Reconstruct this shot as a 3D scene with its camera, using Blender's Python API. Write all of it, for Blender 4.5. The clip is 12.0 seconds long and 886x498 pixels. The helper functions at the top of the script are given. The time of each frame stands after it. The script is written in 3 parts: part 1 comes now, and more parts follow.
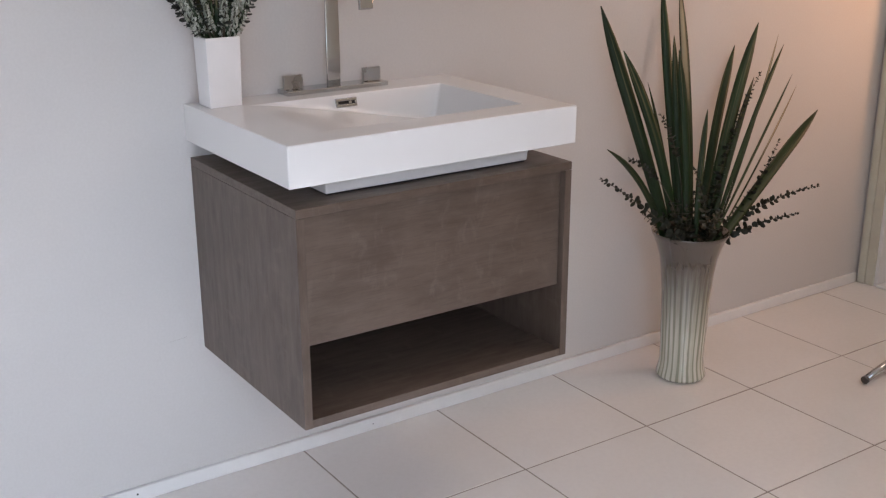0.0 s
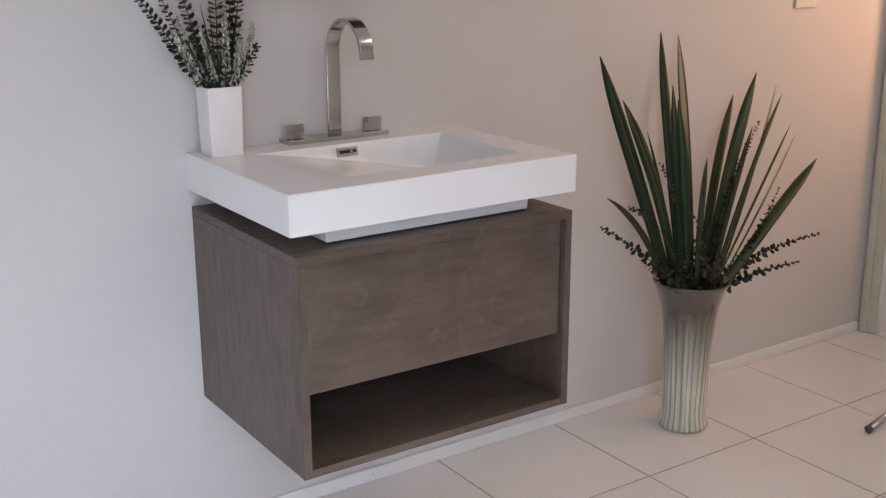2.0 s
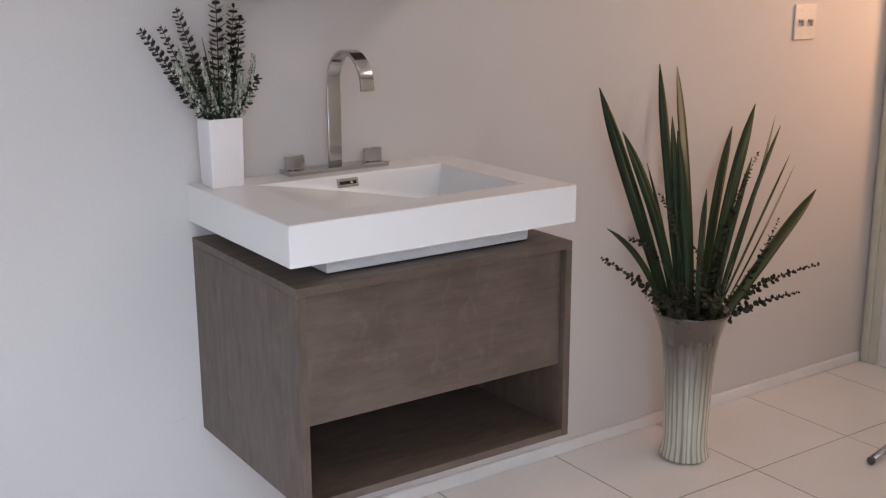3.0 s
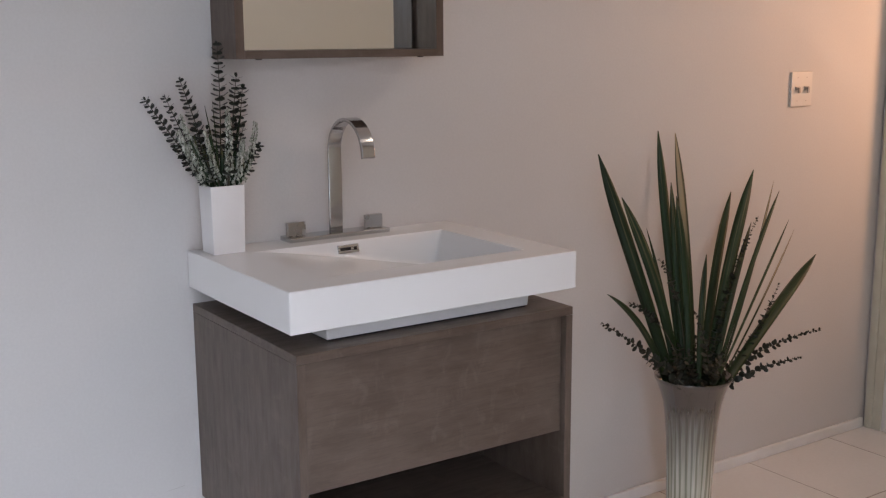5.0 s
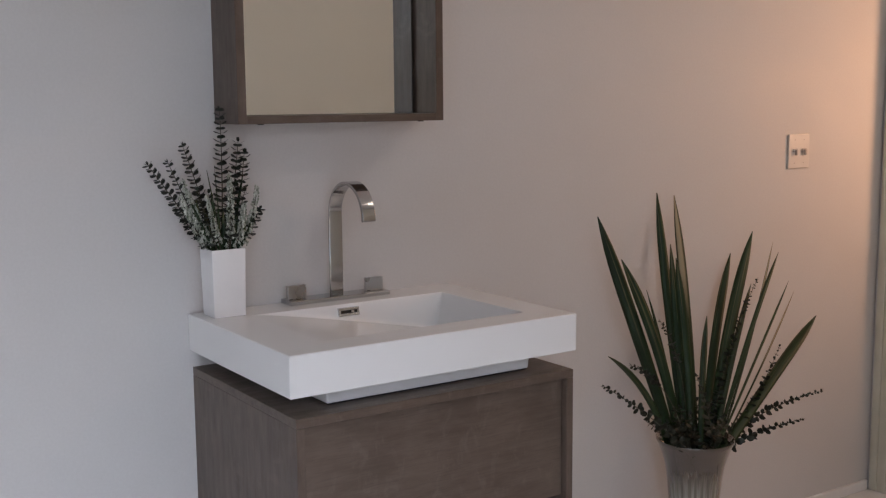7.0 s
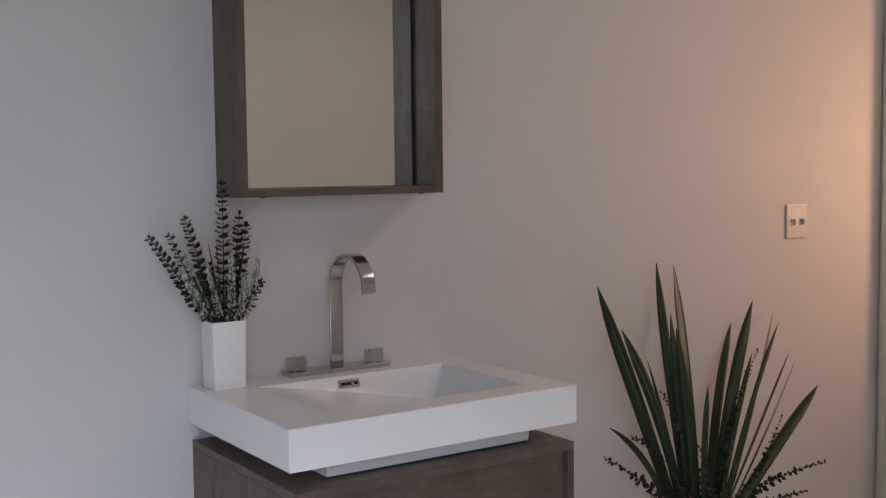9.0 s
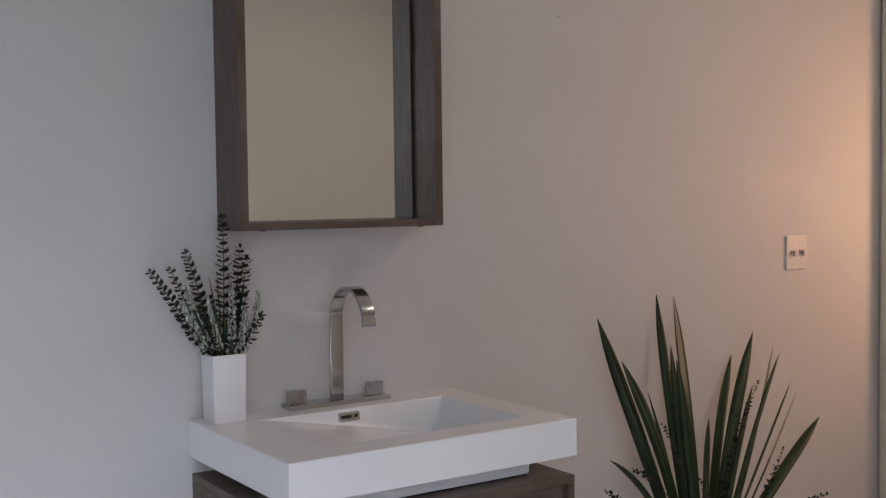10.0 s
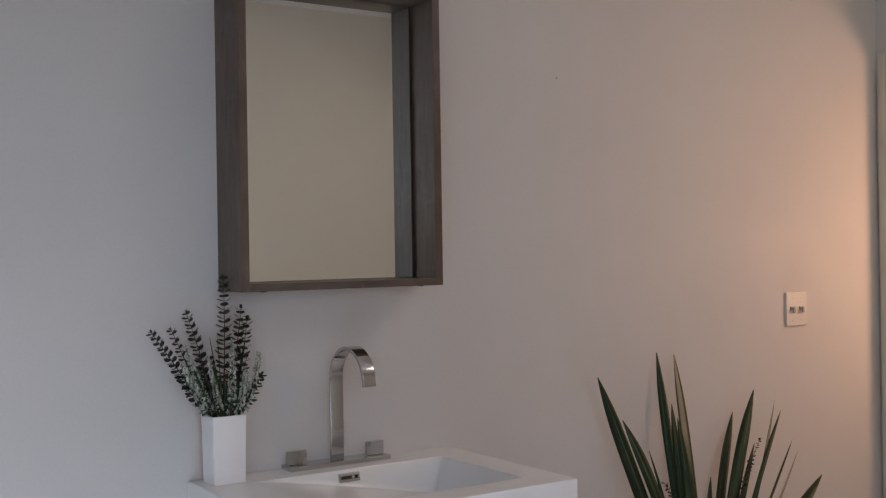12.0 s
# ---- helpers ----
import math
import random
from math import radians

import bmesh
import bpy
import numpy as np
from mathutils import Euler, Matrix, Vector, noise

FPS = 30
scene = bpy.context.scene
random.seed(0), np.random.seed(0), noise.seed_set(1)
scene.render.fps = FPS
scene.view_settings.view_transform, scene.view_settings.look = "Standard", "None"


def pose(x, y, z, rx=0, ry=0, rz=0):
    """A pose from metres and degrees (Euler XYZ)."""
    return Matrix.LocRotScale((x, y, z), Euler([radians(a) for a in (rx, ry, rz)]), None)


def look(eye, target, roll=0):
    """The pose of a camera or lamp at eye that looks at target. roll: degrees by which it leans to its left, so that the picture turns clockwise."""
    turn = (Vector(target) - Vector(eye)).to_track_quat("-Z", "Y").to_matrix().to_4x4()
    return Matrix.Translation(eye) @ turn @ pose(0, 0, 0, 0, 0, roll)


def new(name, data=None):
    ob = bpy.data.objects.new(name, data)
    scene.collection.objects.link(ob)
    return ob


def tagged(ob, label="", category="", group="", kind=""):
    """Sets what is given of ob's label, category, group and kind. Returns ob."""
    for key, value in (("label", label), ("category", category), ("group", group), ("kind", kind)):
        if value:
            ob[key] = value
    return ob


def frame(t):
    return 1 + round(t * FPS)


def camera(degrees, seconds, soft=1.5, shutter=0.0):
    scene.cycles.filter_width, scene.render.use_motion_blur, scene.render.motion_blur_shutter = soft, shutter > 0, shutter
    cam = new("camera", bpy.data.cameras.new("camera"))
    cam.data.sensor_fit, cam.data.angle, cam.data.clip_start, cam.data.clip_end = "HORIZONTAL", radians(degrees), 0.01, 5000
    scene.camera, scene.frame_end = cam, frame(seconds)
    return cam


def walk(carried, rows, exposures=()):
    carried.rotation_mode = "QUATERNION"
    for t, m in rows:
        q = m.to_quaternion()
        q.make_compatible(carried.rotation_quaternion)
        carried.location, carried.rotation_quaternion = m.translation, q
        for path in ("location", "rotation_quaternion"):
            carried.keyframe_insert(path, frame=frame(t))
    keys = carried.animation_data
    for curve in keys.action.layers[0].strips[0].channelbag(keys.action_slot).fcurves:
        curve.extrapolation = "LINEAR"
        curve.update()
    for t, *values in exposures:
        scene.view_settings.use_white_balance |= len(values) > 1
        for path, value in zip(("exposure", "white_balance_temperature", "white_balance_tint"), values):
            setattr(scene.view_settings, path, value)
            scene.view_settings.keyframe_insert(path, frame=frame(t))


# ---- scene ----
# seconds, eye x, y, z, yaw, pitch, lean to the right
ROWS = [
    (0.0, -0.8804, -2.3262, 1.3909, -34.031, -18.295, 0.150),
    (0.5, -0.8804, -2.3258, 1.3900, -34.027, -17.583, 0.164),
    (1.0, -0.8804, -2.3256, 1.3893, -34.022, -16.942, 0.180),
    (1.5, -0.8804, -2.3256, 1.3889, -34.017, -16.426, 0.197),
    (2.0, -0.8805, -2.3258, 1.3888, -34.011, -15.742, 0.216),
    (2.5, -0.8806, -2.3262, 1.3889, -34.004, -14.916, 0.235),
    (3.0, -0.8807, -2.3267, 1.3893, -33.996, -14.162, 0.257),
    (5.0, -0.8816, -2.3311, 1.3935, -33.957, -10.823, 0.355),
    (5.5, -0.8820, -2.3327, 1.3952, -33.946, -10.058, 0.383),
    (6.0, -0.8823, -2.3345, 1.3972, -33.933, -9.388, 0.413),
    (6.5, -0.8827, -2.3365, 1.3994, -33.920, -8.585, 0.443),
    (7.0, -0.8832, -2.3387, 1.4019, -33.906, -7.745, 0.475),
    (9.0, -0.8853, -2.3496, 1.4146, -33.843, -4.302, 0.618),
    (9.5, -0.8860, -2.3528, 1.4184, -33.825, -3.554, 0.657),
    (10.0, -0.8867, -2.3562, 1.4225, -33.807, -2.775, 0.697),
    (10.5, -0.8874, -2.3598, 1.4269, -33.788, -2.020, 0.739),
    (11.0, -0.8881, -2.3637, 1.4315, -33.767, -1.340, 0.782),
    (11.5, -0.8889, -2.3677, 1.4364, -33.747, -0.741, 0.827),
    (12.0, -0.8897, -2.3719, 1.4416, -33.725, -0.091, 0.873),
]
EXPOSURES = [(0.0, -0.10, 6360, 17.5), (2.5, -0.16, 6400, 18), (5.5, -0.44, 6380, 18), (7.0, -0.58, 6340, 17.5), (9.5, -0.70, 6230, 16), (12.0, -0.67, 6170, 15.5)]


def aim(x, y, z, yaw, pitch, lean):
    a, b = radians(yaw), radians(pitch)
    way = Vector((-math.sin(a) * math.cos(b), math.cos(a) * math.cos(b), math.sin(b)))
    eye = Vector((x, y, z))
    return look(eye, eye + way, -lean)


cam = camera(43.57, 12.0, soft=1.25)
walk(cam, [(r[0], aim(*r[1:])) for r in ROWS], EXPOSURES)

# ---- light ----
ROOM_L, ROOM_R, ROOM_B, ROOM_H = -3.2, 2.522, -3.15, 2.762
WIN = (-2.80, -0.25, 0.06, 2.40)          # glazed door in the wall behind: x, x, z, z

world = bpy.data.worlds.new("sky")
scene.world = world
world.use_nodes = True
sky = world.node_tree.nodes.new("ShaderNodeTexSky")
sky.sky_type, sky.sun_disc = "NISHITA", False
sky.sun_elevation, sky.sun_rotation = radians(40), radians(202)
bg = world.node_tree.nodes["Background"]
world.node_tree.links.new(sky.outputs[0], bg.inputs["Color"])
bg.inputs["Strength"].default_value = 0.1


def lamp(name, kind, m, energy, colour, **more):
    light = bpy.data.lights.new(name, kind)
    light.energy, light.color = energy, colour
    ob = new(name, light)
    ob.matrix_world = m
    if kind == "AREA":
        light.shape, light.size, light.size_y = "RECTANGLE", more["size"][0], more["size"][1]
    if kind == "SPOT":
        light.spot_size, light.spot_blend, light.shadow_soft_size = radians(more["angle"]), more["blend"], more["soft"]
    return ob


# the sky's light falls in downwards, so it reaches the floor more than the upper walls
MID = (WIN[0] + WIN[1]) / 2
daylight = lamp("daylight", "AREA", look((MID, ROOM_B - 0.85, 1.66), (MID + 0.10, ROOM_B - 0.19, 0.91)), 28, (0.72, 0.845, 1.0), size=(WIN[1] - WIN[0] - 0.1, 2.0))
daylight.data.spread = radians(105)
sun = lamp("sun", "SUN", look((0, 0, 5), (0.40, 1.0, 5 - math.tan(radians(40)) * math.hypot(0.40, 1.0))), 5.0, (0.78, 0.90, 1.0))
sun.data.angle = radians(0.6)
lamp("hall_lamp", "SPOT", look((3.0, -0.85, 1.46), (2.15, -0.10, 1.44)), 64, (1.0, 0.555, 0.305), angle=132, blend=1.0, soft=0.22)
# warm fill with no fixture, added under the ceiling to brighten floor and walls
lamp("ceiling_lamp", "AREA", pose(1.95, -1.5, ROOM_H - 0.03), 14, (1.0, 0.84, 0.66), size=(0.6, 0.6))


# ---- materials ----
class Nodes:
    """A material with a few shorthands for its nodes."""

    def __init__(self, name, rough=0.5, metal=0.0, colour=(0.5, 0.5, 0.5), coat=0.0, spec=0.5):
        self.mat = bpy.data.materials.new(name)
        self.mat.use_nodes = True
        self.tree = self.mat.node_tree
        self.bsdf = self.tree.nodes["Principled BSDF"]
        self.set(self.bsdf, "Base Color", (*colour, 1))
        self.set(self.bsdf, "Roughness", rough)
        self.set(self.bsdf, "Metallic", metal)
        self.set(self.bsdf, "Coat Weight", coat)
        self.set(self.bsdf, "Specular IOR Level", spec)

    def set(self, node, socket, value):
        node.inputs[socket].default_value = value

    def link(self, a, b, socket):
        self.tree.links.new(a, b.inputs[socket])

    def coords(self, scale=(1, 1, 1), turn=(0, 0, 0), out="Object"):
        tc = self.tree.nodes.new("ShaderNodeTexCoord")
        mp = self.tree.nodes.new("ShaderNodeMapping")
        self.set(mp, "Scale", scale)
        self.set(mp, "Rotation", turn)
        self.link(tc.outputs[out], mp, "Vector")
        return mp.outputs[0]

    def noise(self, vec, scale, detail=4, rough=0.55, distort=0.0):
        n = self.tree.nodes.new("ShaderNodeTexNoise")
        self.set(n, "Scale", scale)
        self.set(n, "Detail", detail)
        self.set(n, "Roughness", rough)
        self.set(n, "Distortion", distort)
        self.link(vec, n, "Vector")
        return n.outputs["Fac"]

    def ramp(self, fac, *stops):
        r = self.tree.nodes.new("ShaderNodeValToRGB")
        e = r.color_ramp.elements
        while len(e) < len(stops):
            e.new(0.5)
        for i, (pos, c) in enumerate(stops):
            e[i].position = pos
            e[i].color = (c, c, c, 1) if isinstance(c, (int, float)) else (*c, 1)
        self.link(fac, r, "Fac")
        return r.outputs["Color"]

    def mix(self, fac, a, b, how="MIX"):
        m = self.tree.nodes.new("ShaderNodeMix")
        m.data_type, m.blend_type = "RGBA", how
        if isinstance(fac, (int, float)):
            m.inputs[0].default_value = fac
        else:
            self.tree.links.new(fac, m.inputs[0])
        for i, v in ((6, a), (7, b)):
            if isinstance(v, tuple):
                m.inputs[i].default_value = (*v, 1)
            else:
                self.tree.links.new(v, m.inputs[i])
        return m.outputs[2]

    def colour(self, out):
        self.link(out, self.bsdf, "Base Color")

    def rough(self, out):
        self.link(out, self.bsdf, "Roughness")

    def bump(self, height, strength=0.2, dist=0.002):
        b = self.tree.nodes.new("ShaderNodeBump")
        self.set(b, "Strength", strength)
        self.set(b, "Distance", dist)
        self.link(height, b, "Height")
        self.link(b.outputs[0], self.bsdf, "Normal")


def plain(name, colour, rough=0.5, metal=0.0, vary=0.06, scale=30, coat=0.0, bump=0.0, spec=0.5):
    m = Nodes(name, rough, metal, colour, coat, spec)
    n = m.noise(m.coords(), scale, 5)
    lo, hi = [tuple(c * k for c in colour) for k in (1 - vary, 1 + vary)]
    m.colour(m.ramp(n, (0.3, lo), (0.7, hi)))
    m.rough(m.ramp(m.noise(m.coords(), scale * 0.4, 3), (0.3, rough * 0.85), (0.7, min(1, rough * 1.15))))
    if bump:
        m.bump(m.noise(m.coords(), scale * 8, 3), bump, 0.001)
    return m.mat


def paint(name, colour, rough=0.6, roller=0.25):
    """Rolled wall paint: faint stipple, very soft patches, a few scuffs."""
    m = Nodes(name, rough, 0, colour)
    big = m.noise(m.coords(), 1.3, 3)
    fine = m.noise(m.coords(), 160, 4)
    base = m.ramp(big, (0.3, tuple(c * 0.97 for c in colour)), (0.7, tuple(min(1, c * 1.02) for c in colour)))
    m.colour(m.mix(0.05, base, m.ramp(fine, (0.35, 0.35), (0.65, 0.8))))
    m.rough(m.ramp(m.noise(m.coords(), 6, 4), (0.3, rough - 0.06), (0.7, rough + 0.08)))
    m.bump(m.noise(m.coords(), 240, 2), roller, 0.0008)
    return m.mat


def oak(name, along):
    """Grey-brown oak laminate with the grain along x, y or z."""
    m = Nodes(name, 0.45)
    sc = {"x": (1, 6, 6), "y": (6, 1, 6), "z": (6, 6, 1)}[along]
    v = m.coords(sc)
    grain = m.noise(v, 9, 8, 0.65, 0.15)
    fibre = m.noise(m.coords(tuple(c * (3 if c > 1 else 0.8) for c in sc)), 22, 5, 0.7)
    patch = m.noise(m.coords(tuple(1 + (c - 1) * 0.12 for c in sc)), 6.5, 4, 0.6, 0.2)
    knots = m.noise(m.coords(tuple(1 + (6 - c) * 0.2 for c in sc)), 15, 4, 0.6, 0.5)
    c = m.ramp(grain, (0.25, (0.066, 0.044, 0.032)), (0.5, (0.097, 0.068, 0.051)), (0.78, (0.129, 0.093, 0.073)))
    c = m.mix(m.ramp(patch, (0.42, 0.0), (0.72, 0.55)), c, (0.142, 0.102, 0.079))
    c = m.mix(m.ramp(patch, (0.26, 0.55), (0.44, 0.0)), c, (0.063, 0.042, 0.030))
    c = m.mix(m.ramp(knots, (0.57, 0.0), (0.70, 0.38)), c, (0.165, 0.124, 0.099))
    c = m.mix(m.ramp(fibre, (0.30, 0.40), (0.48, 0.0)), c, (0.047, 0.031, 0.023))
    m.colour(c)
    m.rough(m.ramp(grain, (0.3, 0.47), (0.7, 0.34)))
    m.bump(fibre, 0.12, 0.0006)
    return m.mat


def tile_stuff():
    """Glazed cream porcelain with a cloudy body; every tile differs a little."""
    m = Nodes("porcelain_tile", 0.22)
    info = m.tree.nodes.new("ShaderNodeObjectInfo")
    mp = m.tree.nodes.new("ShaderNodeVectorMath")
    mp.operation = "ADD"
    m.link(m.coords(), mp, 0)
    m.link(info.outputs["Location"], mp, 1)
    cloud = m.noise(mp.outputs[0], 3.0, 3, 0.5)
    speck = m.noise(mp.outputs[0], 70, 4)
    c = m.ramp(cloud, (0.3, (0.74, 0.71, 0.68)), (0.7, (0.79, 0.76, 0.735)))
    c = m.mix(0.10, c, m.ramp(speck, (0.35, (0.52, 0.48, 0.44)), (0.6, (0.76, 0.72, 0.68))))
    c = m.mix(m.ramp(info.outputs["Random"], (0.0, 0.0), (1.0, 0.22)), c, (0.68, 0.65, 0.62))
    m.colour(c)
    m.rough(m.ramp(m.noise(mp.outputs[0], 9, 4), (0.3, 0.07), (0.7, 0.15)))
    m.bump(m.noise(mp.outputs[0], 4, 2), 0.03, 0.002)
    return m.mat


def vase_glaze():
    """Brown shoulder running down in drips over pale green and cream stripes."""
    m = Nodes("drip_glaze", 0.11, coat=1.0)
    tc = m.tree.nodes.new("ShaderNodeTexCoord")
    xyz = m.tree.nodes.new("ShaderNodeSeparateXYZ")
    m.link(tc.outputs["Object"], xyz, "Vector")

    def calc(op, a, b):
        n = m.tree.nodes.new("ShaderNodeMath")
        n.operation = op
        for i, v in enumerate((a, b)):
            if isinstance(v, (int, float)):
                n.inputs[i].default_value = v
            else:
                m.link(v, n, i)
        return n.outputs[0]

    angle = calc("ARCTAN2", xyz.outputs["Y"], xyz.outputs["X"])
    comb = m.tree.nodes.new("ShaderNodeCombineXYZ")
    m.link(angle, comb, "X")
    m.link(calc("MULTIPLY", xyz.outputs["Z"], 0.6), comb, "Y")
    stripes = m.noise(comb.outputs[0], 2.2, 3, 0.6)
    fine = m.noise(comb.outputs[0], 13, 4, 0.6)
    flute = calc("SINE", calc("ADD", calc("MULTIPLY", angle, 27.0), calc("MULTIPLY", stripes, 9.0)), 0)
    low = m.mix(m.ramp(stripes, (0.35, 0.0), (0.65, 1.0)), (0.46, 0.455, 0.34), (0.72, 0.705, 0.60))
    low = m.mix(m.ramp(calc("ADD", calc("MULTIPLY", flute, 0.5), calc("MULTIPLY", fine, 0.7)), (0.0, 0.70), (0.34, 0.0)), low, (0.15, 0.155, 0.095))
    h = calc("ADD", calc("MULTIPLY", xyz.outputs["Z"], 2.25), calc("MULTIPLY", calc("SUBTRACT", fine, 0.5), 0.40))
    m.colour(m.mix(m.ramp(h, (0.30, 0.0), (0.84, 1.0)), low, (0.058, 0.043, 0.032)))
    m.bump(flute, 0.03, 0.001)
    m.set(m.bsdf, "Coat IOR", 1.9)
    m.set(m.bsdf, "Coat Roughness", 0.05)
    return m.mat


def leaf_stuff(name, dark, light, rough=0.42):
    m = Nodes(name, rough, coat=0.05)
    n = m.noise(m.coords((30, 30, 3)), 6, 4)
    geo = m.tree.nodes.new("ShaderNodeNewGeometry")
    c = m.ramp(n, (0.3, dark), (0.7, light))
    c = m.mix(m.ramp(geo.outputs["Random Per Island"], (0, 0.0), (1, 0.4)), c, tuple(0.6 * a for a in dark))
    m.colour(c)
    m.bump(m.noise(m.coords((60, 60, 4)), 8, 3), 0.25, 0.001)
    return m.mat


def blade_stuff(name, dark, light, streak, amount, dry=0.0):
    """A sword leaf: long fine veins, straw-coloured streaks, and a dry pale middle on old leaves."""
    m = Nodes(name, 0.48, coat=0.03, spec=0.35)
    tc = m.tree.nodes.new("ShaderNodeTexCoord")
    info = m.tree.nodes.new("ShaderNodeObjectInfo")
    xyz = m.tree.nodes.new("ShaderNodeSeparateXYZ")
    m.link(tc.outputs["UV"], xyz, "Vector")

    def calc(op, a, b):
        n = m.tree.nodes.new("ShaderNodeMath")
        n.operation = op
        for i, v in enumerate((a, b)):
            if isinstance(v, (int, float)):
                n.inputs[i].default_value = v
            else:
                m.link(v, n, i)
        return n.outputs[0]

    comb = m.tree.nodes.new("ShaderNodeCombineXYZ")
    m.link(calc("MULTIPLY", xyz.outputs["X"], 3.2), comb, "X")
    m.link(calc("MULTIPLY", xyz.outputs["Y"], 0.9), comb, "Y")
    m.link(calc("MULTIPLY", info.outputs["Random"], 37.0), comb, "Z")
    veins = m.noise(comb.outputs[0], 7.0, 3, 0.6)
    broad = m.noise(comb.outputs[0], 1.6, 2, 0.5)
    c = m.ramp(veins, (0.3, dark), (0.7, light))
    c = m.mix(m.ramp(info.outputs["Random"], (0.0, 0.0), (1.0, 0.45)), c, tuple(0.55 * a for a in dark))
    high = m.ramp(xyz.outputs["Y"], (0.35, 0.0), (0.75, 1.0))
    c = m.mix(calc("MULTIPLY", m.ramp(broad, (0.54, 0.0), (0.62, amount)), high), c, streak)
    if dry:
        middle = m.ramp(calc("ABSOLUTE", calc("SUBTRACT", xyz.outputs["X"], 0.45), 0), (0.20, dry), (0.36, 0.0))
        c = m.mix(calc("MULTIPLY", middle, m.ramp(xyz.outputs["Y"], (0.50, 0.0), (0.70, 1.0))), c, streak)
    m.colour(c)
    m.bump(veins, 0.3, 0.001)
    return m.mat


WALL = paint("wall_paint", (0.60, 0.575, 0.55))
SOUTH = paint("beige_wall_paint", (0.78, 0.75, 0.66))
CEIL = paint("ceiling_paint", (0.80, 0.79, 0.77), 0.8)
TRIM = plain("trim_paint", (0.74, 0.73, 0.71), 0.38, vary=0.04, scale=14, bump=0.1)
CASING = plain("casing_paint", (0.60, 0.58, 0.48), 0.42, vary=0.07, scale=9, bump=0.1)
GROUT = plain("grout", (0.31, 0.27, 0.24), 0.9, vary=0.2, scale=60, bump=0.3)
TILE = tile_stuff()
OAK_X, OAK_Y, OAK_Z = oak("oak_laminate_x", "x"), oak("oak_laminate_y", "y"), oak("oak_laminate_z", "z")
SINK = Nodes("acrylic_white", 0.25, 0, (0.80, 0.785, 0.765), 0.2).mat
CERAMIC = plain("white_ceramic", (0.82, 0.80, 0.785), 0.22, vary=0.02, scale=20, coat=0.3)
CHROME = plain("chrome", (0.54, 0.545, 0.55), 0.13, 1.0, vary=0.02, scale=12)
BRUSHED = plain("satin_chrome", (0.48, 0.48, 0.47), 0.28, 1.0, vary=0.04, scale=40)
RUBBER = plain("grey_rubber", (0.09, 0.085, 0.08), 0.55)
# near black, for small dark parts and for shade set into narrow gaps
DARK = plain("dark_parts_and_shade", (0.015, 0.014, 0.013), 0.6)
MIRROR = plain("mirror_silver", (0.88, 0.89, 0.87), 0.015, 1.0, vary=0.0)
PLATE = plain("switch_plastic", (0.64, 0.605, 0.565), 0.35, vary=0.02)
TOGGLE = plain("toggle_plastic", (0.40, 0.36, 0.33), 0.4, vary=0.03)
GLAZE = vase_glaze()
BLADE = blade_stuff("blade_leaf", (0.004, 0.014, 0.004), (0.014, 0.046, 0.008), (0.24, 0.19, 0.09), 0.4)
BLADE_DRY = blade_stuff("dry_blade_leaf", (0.006, 0.018, 0.005), (0.026, 0.060, 0.014), (0.46, 0.36, 0.22), 0.25, 0.85)
EUCA = leaf_stuff("eucalyptus_leaf", (0.009, 0.014, 0.009), (0.024, 0.032, 0.021), 0.55)
STEM = leaf_stuff("stem", (0.03, 0.032, 0.018), (0.07, 0.06, 0.035), 0.6)
BLOOM = leaf_stuff("pale_bloom", (0.10, 0.13, 0.08), (0.78, 0.78, 0.70), 0.8)


# ---- building blocks ----
def box(bm, x0, x1, y0, y1, z0, z1, bevel=0.0, segments=2):
    made = bmesh.ops.create_cube(bm, size=1.0)
    vs = made["verts"]
    for v in vs:
        v.co = ((x0 + x1) / 2 + v.co.x * (x1 - x0), (y0 + y1) / 2 + v.co.y * (y1 - y0), (z0 + z1) / 2 + v.co.z * (z1 - z0))
    if bevel:
        es = list({e for v in vs for e in v.link_edges})
        bmesh.ops.bevel(bm, geom=es, offset=bevel, segments=segments, profile=0.6, affect="EDGES")
    return bm


def boxed(*args, **kw):
    return box(bmesh.new(), *args, **kw)


def origin(ob):
    p = Vector((0, 0, 0))
    while ob is not None:
        p += ob.location
        ob = ob.parent
    return p


def linked(name, bm, material, at=(0, 0, 0), smooth=False):
    """A mesh object at a place, from a bmesh in world metres."""
    bmesh.ops.recalc_face_normals(bm, faces=bm.faces)
    bmesh.ops.translate(bm, verts=bm.verts, vec=-Vector(at))
    me = bpy.data.meshes.new(name)
    bm.to_mesh(me)
    bm.free()
    me.materials.append(material)
    for poly in me.polygons:
        poly.use_smooth = smooth
    ob = new(name, me)
    return ob


def part(name, bm, material, parent, label="", smooth=False):
    """One mesh under a thing or a part; bm is in world metres."""
    ob = linked(name, bm, material, origin(parent), smooth)
    ob.parent = parent
    return tagged(ob, label)


def thing(name, at, label, category, group=""):
    ob = new(name)
    ob.location = at
    ob.empty_display_size = 0.05
    return tagged(ob, label, category, group)


def structure(name, bm, material, label, category):
    return tagged(linked(name, bm, material), label, category, "", "structure")


